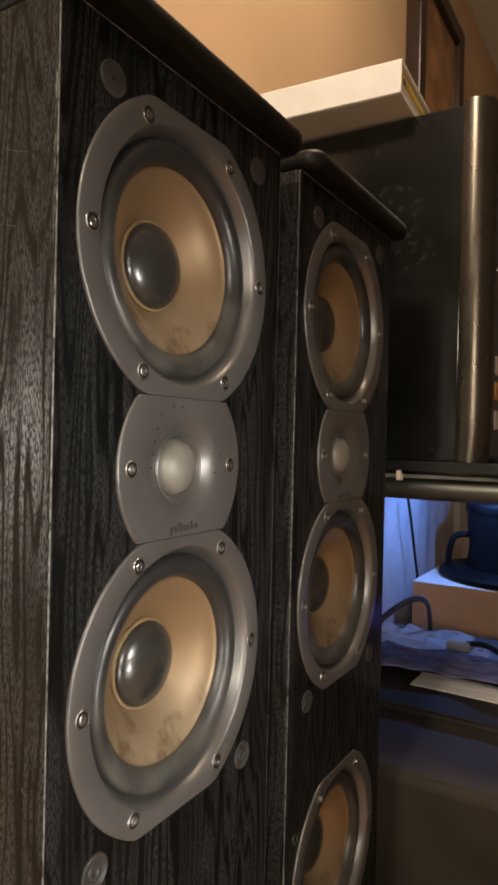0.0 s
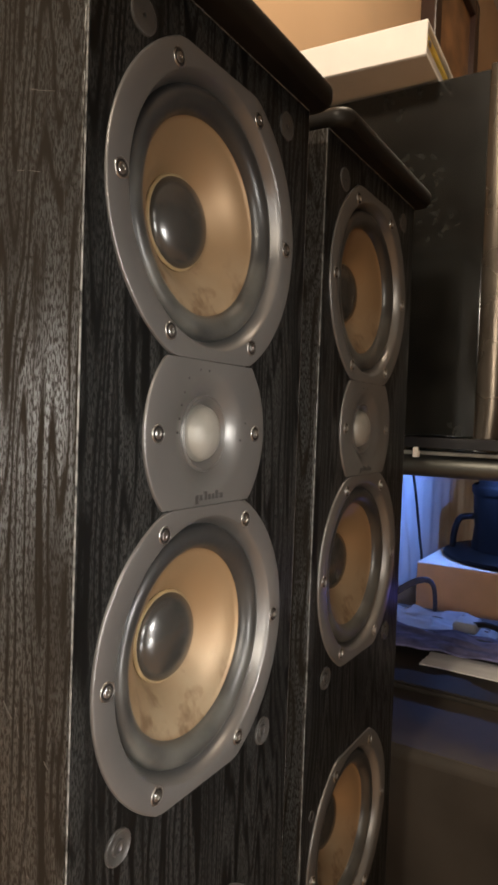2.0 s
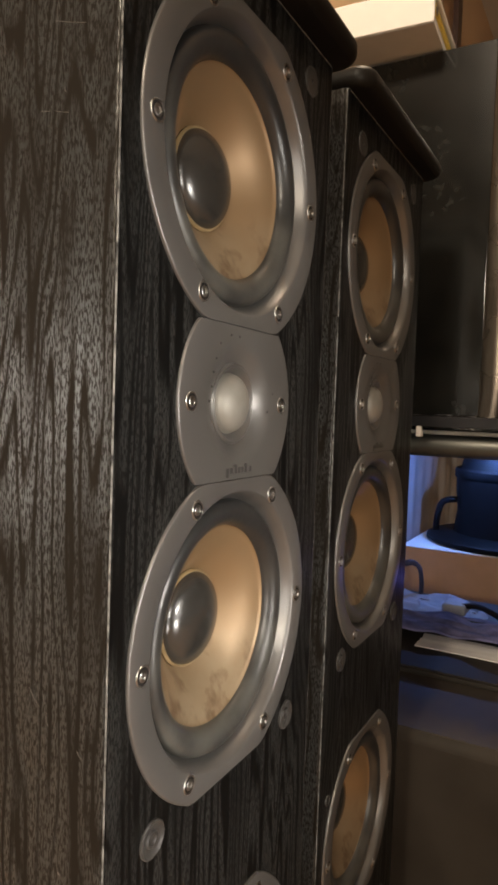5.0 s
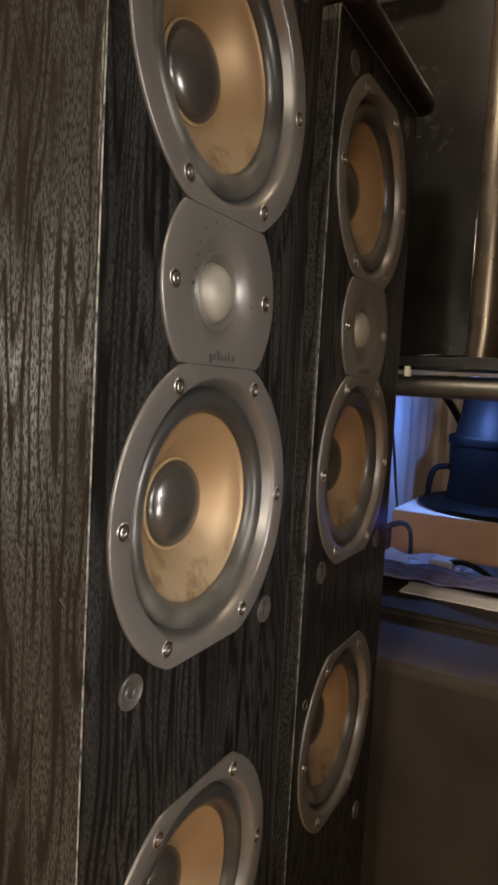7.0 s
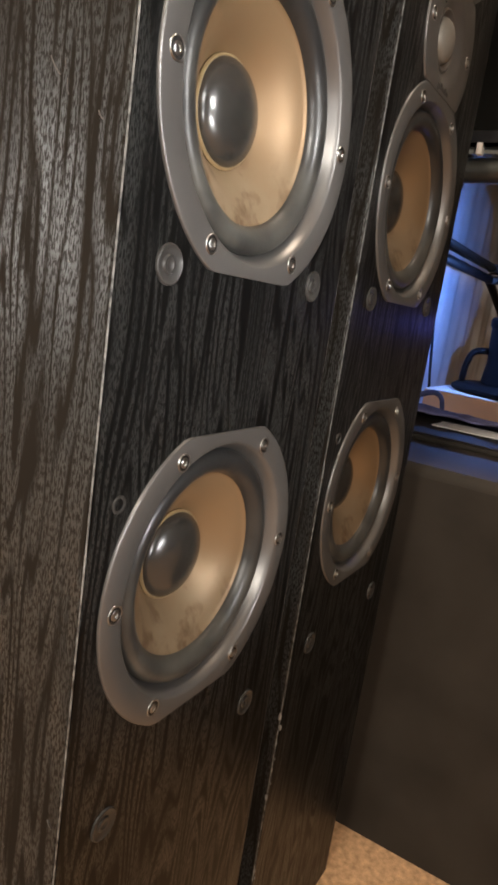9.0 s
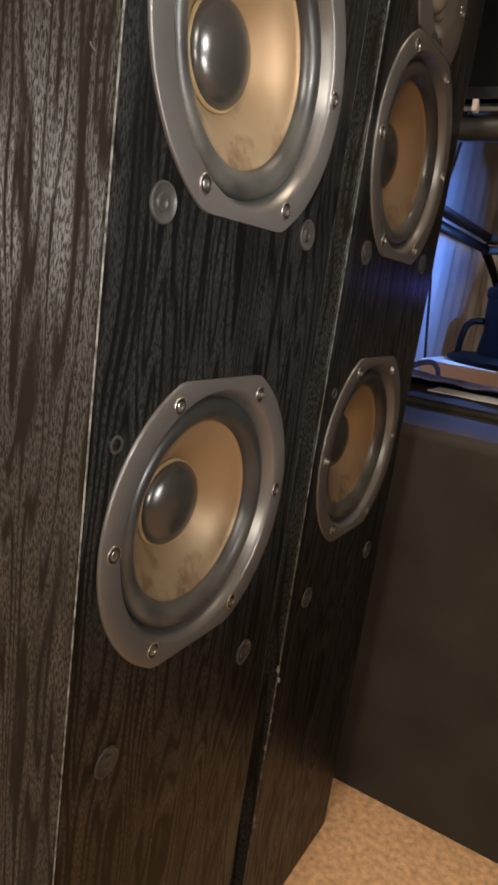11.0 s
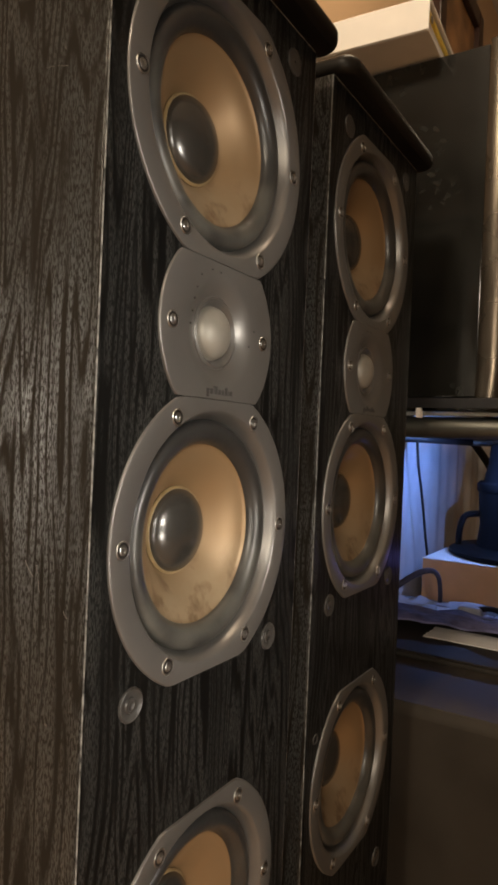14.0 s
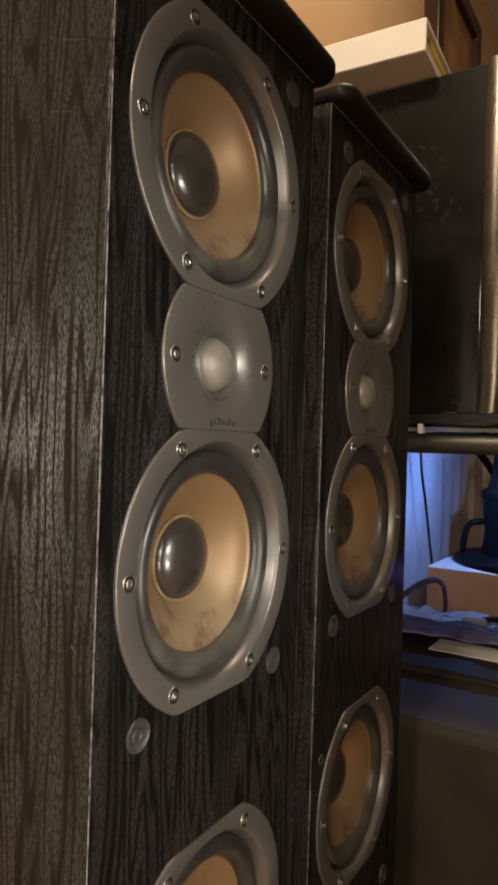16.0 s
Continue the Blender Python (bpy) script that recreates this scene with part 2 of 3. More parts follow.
DARK = material("dark_recess", (0.012, 0.011, 0.011), 0.5, 0.0, 0.3, 100)
GROMMET = material("grey_grommet", (0.038, 0.037, 0.036), 0.4, 0.0, 0.3, 90)
LOGO = material("dark_print", (0.03, 0.028, 0.027), 0.4, 0.0, 0.2, 90)
CHIP = material("torn_veneer", (0.26, 0.25, 0.24), 0.3, 0.0, 0.3, 300)
GLOSS = material("gloss_black", (0.008, 0.0075, 0.007), 0.10, 0.0, 0.4, 12, bump=0.02, fine=200)
SATIN = material("satin_black", (0.013, 0.012, 0.011), 0.28, 0.0, 0.4, 12, bump=0.06, fine=900)
LAMINATE = material("black_laminate", (0.034, 0.029, 0.024), 0.75, 0.0, 0.25, 14, bump=0.06, fine=900, spec=0.2)
SMUDGED = material("smudged_gloss_black", (0.011, 0.011, 0.010), 0.15, 0.0, 0.7, 9, bump=0.02, fine=200)
smears = SMUDGED.node_tree
smear_noise, smear_area = smears.nodes.new("ShaderNodeTexNoise"), smears.nodes.new("ShaderNodeTexNoise")
smear_noise.inputs["Scale"].default_value, smear_area.inputs["Scale"].default_value = 95, 11
smear_noise.inputs["Detail"].default_value = 4
smear_mask = []
for source, low, high in ((smear_noise, 0.52, 0.70), (smear_area, 0.50, 0.64)):
    span = smears.nodes.new("ShaderNodeMapRange")
    span.inputs["From Min"].default_value, span.inputs["From Max"].default_value = low, high
    smears.links.new(smears.nodes["Texture Coordinate"].outputs["Object"], source.inputs[0])
    smears.links.new(source.outputs[0], span.inputs[0])
    smear_mask.append(span)
smear_both, smear_mix = smears.nodes.new("ShaderNodeMath"), smears.nodes.new("ShaderNodeMix")
smear_both.operation, smear_mix.data_type = "MULTIPLY", "RGBA"
for k in (0, 1):
    smears.links.new(smear_mask[k].outputs[0], smear_both.inputs[k])
smears.links.new(smear_both.outputs[0], smear_mix.inputs[0])
smears.links.new(smears.nodes["Color Ramp"].outputs[0], smear_mix.inputs[6])
smear_mix.inputs[7].default_value = (0.030, 0.031, 0.028, 1)
smears.links.new(smear_mix.outputs[2], smears.nodes["Principled BSDF"].inputs["Base Color"])
CAP = material("dull_black_lacquer", (0.011, 0.0095, 0.008), 0.42, 0.0, 0.4, 18, bump=0.05, fine=700, spec=0.12)
DUSTY = material("dusty_laminate", (0.050, 0.041, 0.031), 0.7, 0.0, 0.3, 18, bump=0.1, fine=700, spec=0.25)
NICK = material("scuffed_stain", (0.12, 0.11, 0.10), 0.5, 0.0, 0.4, 400)
WORN_GLINT = material("worn_edge_glint", (0.16, 0.16, 0.155), 0.45, 0.0, 0.95, 260, bump=0.2)
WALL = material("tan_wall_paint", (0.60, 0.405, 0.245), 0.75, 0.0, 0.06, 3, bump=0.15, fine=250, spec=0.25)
# for the walls out of view; brown to hold down bounce and reflections
UNSEENWALL = material("brown_unseen_wall_paint", (0.20, 0.175, 0.15), 0.8, 0.0, 0.08, 3, bump=0.15, fine=250, spec=0.25)
CEILING = material("ceiling_paint", (0.72, 0.66, 0.58), 0.85, 0.0, 0.05, 4, bump=0.2, fine=180)
CARPET = material("tan_carpet", (0.48, 0.30, 0.168), 0.95, 0.0, 0.30, 130, bump=1.0, fine=420, spec=0.1)
PAPER = material("white_card", (0.90, 0.87, 0.82), 0.55, 0.0, 0.05, 20, bump=0.05)
SHEER = material("pale_cloth", (0.54, 0.55, 0.59), 0.9, 0.0, 0.12, 8, bump=0.3, fine=400, spec=0.1)
YELLOW = material("yellow_paper", (0.75, 0.55, 0.10), 0.6, 0.0, 0.1, 40)
BROWNBOX = material("brown_cardboard", (0.72, 0.43, 0.26), 0.8, 0.0, 0.08, 14, bump=0.2, fine=150)
FRAMEWOOD = material("dark_red_wood", (0.030, 0.013, 0.009), 0.3, 0.0, 0.4, 25, stretch=(1, 1, 0.2), bump=0.1)
PICTURE = material("sepia_picture", (0.36, 0.19, 0.085), 0.35, 0.0, 0.55, 9, bump=0.02)
TUBE = material("grey_brown_metal", (0.15, 0.15, 0.135), 0.40, 0.8, 0.12, 20, bump=0.04)
BEZEL = material("silver_bezel", (0.095, 0.080, 0.064), 0.27, 0.85, 0.08, 20, bump=0.03)
CLOTH = material("dark_purple_cloth", (0.15, 0.145, 0.27), 0.9, 0.0, 0.4, 40, bump=0.8, fine=500, spec=0.15)
PLASTIC = material("black_plastic", (0.015, 0.015, 0.017), 0.35, 0.0, 0.4, 20, bump=0.05)
FANBLACK = material("dull_black_plastic", (0.005, 0.005, 0.006), 0.55, 0.0, 0.4, 20, bump=0.05, spec=0.12)
# black webbing with the blue light's tint mixed into its colour
STRAP = material("blue_lit_webbing", (0.07, 0.075, 0.13), 0.7, 0.0, 0.3, 60, bump=0.3, fine=700, spec=0.2)
EDGE = material("pale_seal", (0.30, 0.31, 0.29), 0.3, 0.0, 0.6, 22, bump=0.03)
# pale card, tinted towards the blue light that falls on it
PALE = material("pale_blue_lit_card", (0.42, 0.44, 0.50), 0.6, 0.0, 0.12, 30, bump=0.1)
CABLE = material("black_cable", (0.012, 0.012, 0.013), 0.45)
STICKER = material("pale_sticker", (0.55, 0.50, 0.45), 0.4, 0.0, 0.1, 90)
EMBER = material("amber_sticker", (0.60, 0.28, 0.06), 0.4, 0.0, 0.3, 90)
glass = bpy.data.materials.new("smoked_glass")
glass.use_nodes = True
glass_bsdf = glass.node_tree.nodes["Principled BSDF"]
glass_bsdf.inputs["Base Color"].default_value = (0.10, 0.11, 0.105, 1)
glass_bsdf.inputs["Transmission Weight"].default_value = 1.0
glass_bsdf.inputs["Roughness"].default_value = 0.03


# ---- building helpers ----
def part(name, bm, mat, parent=None, label="", smooth=True, at=None):
    """Links a bmesh as one mesh object under a thing or a part."""
    me = bpy.data.meshes.new(name)
    bmesh.ops.recalc_face_normals(bm, faces=bm.faces)
    if smooth:
        for f in bm.faces:
            f.smooth = True
        for e in bm.edges:
            e.smooth = e.smooth and len(e.link_faces) == 2 and e.calc_face_angle(0) < radians(38)
    bm.to_mesh(me)
    bm.free()
    me.materials.append(mat)
    ob = new(name, me)
    ob.parent = parent
    if at is not None:
        ob.matrix_basis = at
    if label:
        ob["label"] = label
    return ob


def again(ob, name, parent, m):
    """Another object on the same mesh."""
    twin = new(name, ob.data)
    twin.parent, twin.matrix_basis = parent, m
    return twin


def empty(name, m=None):
    ob = new(name)
    ob.empty_display_size = 0.05
    if m is not None:
        ob.matrix_basis = m
    return ob


def box(lo, hi, bevel=0.0, segments=2, bm=None):
    own = bmesh.new()
    bmesh.ops.create_cube(own, size=1)
    for v in own.verts:
        v.co = Vector([lo[i] + (v.co[i] + 0.5) * (hi[i] - lo[i]) for i in range(3)])
    if bevel:
        bmesh.ops.bevel(own, geom=own.edges[:], offset=bevel, segments=segments, profile=0.5, affect="EDGES")
        broad = 0.05 * max(f.calc_area() for f in own.faces)
        for e in own.edges:
            areas = sorted(f.calc_area() for f in e.link_faces)
            e.smooth = areas[-1] < 5 * areas[0] or areas[-1] < broad * 0.2
    if bm is None:
        return own
    joined = bpy.data.meshes.new("tmp")
    own.to_mesh(joined)
    own.free()
    bm.from_mesh(joined)
    bpy.data.meshes.remove(joined)
    return bm


def lathe(profile, steps=96, clamp=None):
    """Turns (radius, y) pairs round the y axis. clamp: half height at which the rim is cut flat above and below."""
    bm, rings = bmesh.new(), []
    for r, y in profile:
        ring = []
        for k in range(1 if r == 0 else steps):
            a = 2 * math.pi * k / steps
            x, z = r * math.cos(a), r * math.sin(a)
            if clamp is not None and abs(z) > clamp:
                z = math.copysign(clamp, z)
            ring.append(bm.verts.new((x, y, z)))
        rings.append(ring)
    for a, b in zip(rings, rings[1:]):
        for k in range(steps):
            n = (k + 1) % steps
            if len(b) == 1:
                bm.faces.new((a[k], a[n], b[0]))
            elif len(a) == 1:
                bm.faces.new((a[0], b[n], b[k]))
            else:
                bm.faces.new((a[k], a[n], b[n], b[k]))
    return bm


def slab(x0, x1, y0, y1, z0, z1, corner, soft):
    """A board with round corners in plan and softened upper and lower edges."""
    bm, rings = bmesh.new(), []
    rows = [(z0, soft * 0.8)] + [(z0 + soft * (1 - math.cos(a)), soft * (1 - math.sin(a))) for a in (0.45, 0.9, 1.35)]
    rows += [(z1 - soft * (1 - math.cos(a)), soft * (1 - math.sin(a))) for a in (1.35, 0.9, 0.45)] + [(z1, soft * 0.8)]
    for z, inset in rows:
        ring = []
        for cx, cy, start in ((x1 - corner, y1 - corner, 0), (x0 + corner, y1 - corner, 90), (x0 + corner, y0 + corner, 180), (x1 - corner, y0 + corner, 270)):
            for k in range(9):
                a = radians(start + 90 * k / 8)
                ring.append(bm.verts.new((cx + (corner - inset) * math.cos(a), cy + (corner - inset) * math.sin(a), z)))
        rings.append(ring)
    for a, b in zip(rings, rings[1:]):
        for k in range(len(a)):
            n = (k + 1) % len(a)
            bm.faces.new((a[k], a[n], b[n], b[k]))
    bm.faces.new(rings[0])
    bm.faces.new(rings[-1])
    return bm


def tube(points, radius, sides=10, flat=1.0):
    """A smooth round or flattened bar along points."""
    bm, rings = bmesh.new(), []
    pts = [Vector(p) for p in points]
    fine = []
    for i in range(len(pts) - 1):
        p0, p1, p2, p3 = pts[max(i - 1, 0)], pts[i], pts[i + 1], pts[min(i + 2, len(pts) - 1)]
        for k in range(8):
            u = k / 8
            fine.append(0.5 * ((2 * p1) + (p2 - p0) * u + (2 * p0 - 5 * p1 + 4 * p2 - p3) * u * u + (3 * p1 - p0 - 3 * p2 + p3) * u ** 3))
    fine.append(pts[-1])
    side = None
    for i, p in enumerate(fine):
        way = (fine[min(i + 1, len(fine) - 1)] - fine[max(i - 1, 0)]).normalized()
        if side is None:
            side = way.orthogonal().normalized()
        side = (side - way * side.dot(way)).normalized()
        up = way.cross(side)
        rings.append([bm.verts.new(p + side * radius * math.cos(2 * math.pi * k / sides) + up * radius * flat * math.sin(2 * math.pi * k / sides)) for k in range(sides)])
    for a, b in zip(rings, rings[1:]):
        for k in range(sides):
            n = (k + 1) % sides
            bm.faces.new((a[k], a[n], b[n], b[k]))
    bm.faces.new(rings[0])
    bm.faces.new(rings[-1])
    return bm


# ---- the room ----
X0, X1, Y0, Y1, H = -2.4, 3.4, -2.6, 0.39, 2.45
Y2, XR = 2.2, -0.12  # unseen recess beside the loudspeakers, added so the side light can reach them
tagged(part("floor", box((X0 - 0.1, Y0 - 0.1, -0.08), (X1 + 0.1, Y2 + 0.1, 0.0)), CARPET, smooth=False), "tan short-pile carpet covering the room", "floor", kind="structure")
tagged(part("ceiling", box((X0 - 0.1, Y0 - 0.1, H), (X1 + 0.1, Y2 + 0.1, H + 0.1)), CEILING, smooth=False), "plain off-white painted ceiling", "ceiling", kind="structure")
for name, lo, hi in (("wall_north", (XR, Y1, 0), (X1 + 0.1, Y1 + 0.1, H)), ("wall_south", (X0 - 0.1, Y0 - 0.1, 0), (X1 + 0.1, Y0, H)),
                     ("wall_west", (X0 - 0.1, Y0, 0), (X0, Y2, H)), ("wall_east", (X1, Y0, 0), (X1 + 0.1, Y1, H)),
                     ("wall_added_recess_back", (X0 - 0.1, Y2, 0), (XR + 0.1, Y2 + 0.1, H)), ("wall_added_recess_side", (XR, Y1 + 0.1, 0), (XR + 0.1, Y2, H))):
    tagged(part(name, box(lo, hi), WALL if name == "wall_north" else UNSEENWALL, smooth=False), "warm tan painted plaster wall" if name == "wall_north" else "plain brown wall out of view", "wall", kind="structure")


# ---- loudspeakers ----
CX = 0.0996
WOOFERS = (0.928, 0.6958, 0.4636)
TWEETER_Z = 0.8119
LEFT, RIGHT, BACK, TOP, BASE = 0.003, 0.205, 0.345, 1.027, -0.004


def baffle_mesh():
    """The front board, 18 mm thick, with round cut-outs for the drivers."""
    bm, edges = bmesh.new(), []

    def loop(points):
        vs = [bm.verts.new((x, 0.0015, z)) for x, z in points]
        for a, b in zip(vs, vs[1:] + vs[:1]):
            edges.append(bm.edges.new((a, b)))

    loop([(LEFT + 0.0012, BASE), (RIGHT - 0.0012, BASE), (RIGHT - 0.0012, TOP), (LEFT + 0.0012, TOP)])
    for zc, r in [(z, 0.0745) for z in WOOFERS] + [(TWEETER_Z, 0.033)]:
        loop([(CX + r * math.cos(k * math.pi / 24), zc + r * math.sin(k * math.pi / 24)) for k in range(48)])
    bmesh.ops.triangle_fill(bm, use_beauty=True, use_dissolve=False, edges=edges)
    made = bmesh.ops.extrude_face_region(bm, geom=bm.faces[:])
    for v in made["geom"]:
        if isinstance(v, bmesh.types.BMVert):
            v.co.y += 0.018
    return bm


def make_woofer(parent, zc):
    at = pose(CX, 0, zc)
    flange = part("flange", lathe([(0.0853, 0.0017), (0.0853, 0.0009), (0.08515, 0.0004), (0.0848, 0.0001), (0.0843, 0.0), (0.0716, 0.0), (0.0711, 0.0003), (0.0702, 0.0013), (0.0691, 0.0034),
                                   (0.0679, 0.0062), (0.0664, 0.0092), (0.0653, 0.0118), (0.0645, 0.0130)], clamp=0.0772), GREY, parent, "grey satin ring with flats above and below", at=at)
    roll = [(0.0675, 0.0085), (0.0662, 0.0096)] + [(0.0590 + 0.0070 * math.cos(a), 0.0108 - 0.0014 * math.cos(a) - 0.0068 * math.sin(a)) for a in [math.pi * k / 14 for k in range(15)]] + [(0.0518, 0.0122), (0.0506, 0.0125)]
    part("surround", lathe(roll), RUBBER, parent, "dusty grey rubber half-roll", at=at)
    cone = [(0.0519, 0.0112)] + [(0.0516 - 0.0254 * u, 0.0117 + 0.0176 * u - 0.0025 * math.sin(math.pi * u)) for u in [k / 10 for k in range(11)]]
    part("cone", lathe(cone), CONE, parent, "tan cone with settled dust and drips", at=at)
    part("glue_ring", lathe([(0.0262, 0.0288), (0.0259, 0.0276), (0.0253, 0.0271), (0.0247, 0.0274), (0.0244, 0.0285)]), GLUE, parent, "pale glue bead", at=at)
    dome = [(0.0247 * math.cos(a), 0.0280 - 0.0095 * math.sin(a)) for a in [math.pi / 2 * k / 12 for k in range(12)]] + [(0, 0.0185)]
    part("dust_cap", lathe(dome), DUSTCAP, parent, "shiny black dome with specks of dust", at=at)
    part("basket", lathe([(0.0700, 0.0130), (0.066, 0.02), (0.045, 0.06), (0.045, 0.085), (0, 0.085)], steps=32), DARK, parent, at=at)
    return flange


def screw_meshes():
    rim = lathe([(0.0048, 0.0004), (0.0047, -0.0002), (0.0044, -0.0005), (0.0040, -0.0004), (0.0038, 0.0004)], steps=24)
    # the cup is a flat disc, dark in place of a sunken recess's shade
    cup = lathe([(0.0041, -0.0001), (0.0034, -0.00015), (0.0024, -0.0001), (0, -0.0001)], steps=20)
    head = lathe([(0.0027, 0.0002), (0.0026, -0.0005), (0.0021, -0.0008), (0.0014, -0.0008), (0.0012, -0.0003), (0, -0.0003)], steps=12)
    return rim, cup, head


def make_speaker():
    thing = empty("loudspeaker")
    # cabinet: sides, back, top and bottom boards with softened corners
    body = bmesh.new()
    box((LEFT, 0.0027, BASE), (LEFT + 0.018, BACK, TOP), 0.0012, 2, body)
    box((RIGHT - 0.018, 0.0027, BASE), (RIGHT, BACK, TOP), 0.0012, 2, body)
    box((LEFT + 0.018, BACK - 0.018, BASE), (RIGHT - 0.018, BACK - 0.001, TOP), 0, 0, body)
    box((LEFT + 0.018, 0.021, BASE), (RIGHT - 0.018, BACK - 0.018, BASE + 0.018), 0, 0, body)
    part("cabinet", body, ASH, thing)
    part("baffle", baffle_mesh(), ASH_DIMMED, thing, smooth=False)
    # pale strips paint the glint of the bevelled edges, broken up by wear
    for x in (LEFT + 0.0006, RIGHT - 0.0006):
        part("edge_seam", box((x - 0.0003, 0.0017, BASE), (x + 0.0002, 0.0025, TOP - 0.001), 0.0001, 1), WORN_GLINT, thing, "thin pale seam with wear and edge glint in its colour", smooth=False)
    part("top_seam", box((LEFT + 0.002, 0.0012, TOP - 0.0008), (RIGHT - 0.002, 0.0021, TOP - 0.0002), 0.0002, 1), WORN_GLINT, thing, "thin pale seam with wear and edge glint in its colour", smooth=False)
    part("top_cap", slab(LEFT, RIGHT + 0.010, -0.015, BACK + 0.004, TOP, TOP + 0.015, 0.014, 0.006), CAP, thing, "dull black overhanging cap with rounded corners")
    screws = [part("screw", bm, mat, None) for bm, mat in zip(screw_meshes(), (STEEL, DARK, STEEL))]
    places = []
    for zc in WOOFERS:
        driver = part("woofer", lathe([(0.0744, 0.0060), (0.0744, 0.0215)], steps=48), DARK, thing)
        driver.data.transform(pose(CX, 0, zc))
        make_woofer(driver, zc)
        for k in range(6):
            a = math.radians(60 * k)
            places.append((driver, CX + 0.0760 * math.cos(a), zc + 0.0758 * math.sin(a)))
    plate = part("tweeter", lathe([(0.0557, 0.0017), (0.0557, 0.0009), (0.05555, 0.0004), (0.0552, 0.0001), (0.0547, 0.0), (0.0330, 0.0), (0.0300, 0.0006), (0.0265, 0.0020), (0.0220, 0.0046), (0.0185, 0.0068), (0.0168, 0.0074), (0.0160, 0.0100)],
                                  clamp=0.0385), GREY, thing, "grey satin plate with a shallow horn")
    plate.data.transform(pose(CX, 0, TWEETER_Z))
    part("dome", lathe([(0.0160, 0.0092), (0.0157, 0.0078)] + [(0.0152 * math.cos(a), 0.0072 - 0.0082 * math.sin(a)) for a in [math.pi / 2 * k / 10 for k in range(10)]] + [(0, -0.0010)], steps=48), SILK, plate, "pale silver dome", at=pose(CX, 0, TWEETER_Z))
    part("dome_ring", lathe([(0.0212, 0.0056), (0.0206, 0.0044), (0.0196, 0.0040), (0.0186, 0.0046), (0.0178, 0.0062), (0.0164, 0.0072), (0.0158, 0.0080)], steps=48), GREY, plate, at=pose(CX, 0, TWEETER_Z))
    for x, w, lo, hi in ((-0.0150, 0.0030, -0.0375, -0.0325), (-0.0114, 0.0030, -0.0358, -0.0325), (-0.0090, 0.0009, -0.0358, -0.0308), (-0.0068, 0.0028, -0.0358, -0.0310),
                         (-0.0034, 0.0028, -0.0358, -0.0326), (0.0000, 0.0028, -0.0358, -0.0326), (0.0034, 0.0028, -0.0358, -0.0310), (0.0058, 0.0008, -0.0358, -0.0326), (0.0082, 0.0030, -0.0358, -0.0326)):
        part("logo_bar", box((CX + 0.003 + x - w / 2, -0.0002, TWEETER_Z + lo), (CX + 0.003 + x + w / 2, 0.0004, TWEETER_Z + hi), 0.0003, 1), LOGO, plate, smooth=False)
    speck = lathe([(0.0007, 0.0002), (0.0006, -0.0002), (0, -0.00025)], steps=8)
    first_speck = part("speck", speck, LOGO, plate, "tiny dark spot", at=pose(CX - 0.022, 0, TWEETER_Z + 0.0285))
    for dx, dz in ((-0.012, 0.0335), (-0.004, 0.0335), (-0.0255, 0.021), (-0.0275, 0.0145), (-0.029, 0.0075), (-0.0305, 0.0005), (0.034, 0.006), (0.029, -0.004)):
        again(first_speck, "speck", plate, pose(CX + dx, 0, TWEETER_Z + dz))
    for sx in (-1, 1):
        places.append((plate, CX + 0.0455 * sx, TWEETER_Z))
    for parent, x, z in places:
        m = pose(x, 0, z, 0, random.uniform(0, 60), 0)
        again(screws[0], "screw_rim", parent, m)
        again(screws[1], "screw_recess_shade", parent, m)
        again(screws[2], "screw_head", parent, m)
    for s in screws:
        bpy.data.objects.remove(s)
    grommet = part("grille_socket", lathe([(0.0087, 0.0042), (0.0086, 0.0032), (0.0080, 0.0028), (0.0074, 0.0031), (0.0064, 0.0036), (0.0042, 0.0038), (0.0036, 0.0030), (0.0026, 0.0030), (0.0020, 0.0035), (0, 0.0036)], steps=28), GROMMET, thing, "round grey grille socket", at=pose(0.0365, -0.0025, 1.0005))
    for x, z in ((0.0350, 0.6180), (0.1690, 0.6215), (0.0340, 0.3460), (0.1670, 0.3490)):
        again(grommet, "grille_socket", thing, pose(x, -0.0025, z))
    bpy.data.objects.remove(grommet)
    plug = part("grille_plug", lathe([(0.0087, 0.0042), (0.0086, 0.0033), (0.0080, 0.0030), (0.0074, 0.0033), (0.0066, 0.0032), (0.0012, 0.0033), (0.0010, 0.0045), (0, 0.0045)], steps=28), GROMMET, thing, "flat grey plug in a grille socket", at=pose(0.0365, -0.0025, 1.0005))
    again(plug, "grille_plug", thing, pose(0.1730, -0.0025, 1.0045))
    part("screw_hole", lathe([(0.0042, 0.0042), (0.0040, 0.0034), (0.0030, 0.0034), (0.0026, 0.0048), (0, 0.0050)], steps=18), GROMMET, thing, "small filled hole", at=pose(0.0200, -0.0025, 0.516))
    return thing


speaker = make_speaker()
tagged(speaker, "tall black ash floor-standing loudspeaker with tan cones, grille removed", "loudspeaker", "pair of loudspeakers")
twin = copy_thing(speaker, pose(0.2365, 0.003, 0.004))
tagged(twin, "tall black ash loudspeaker beside the desk, chipped lower edge, grille removed")
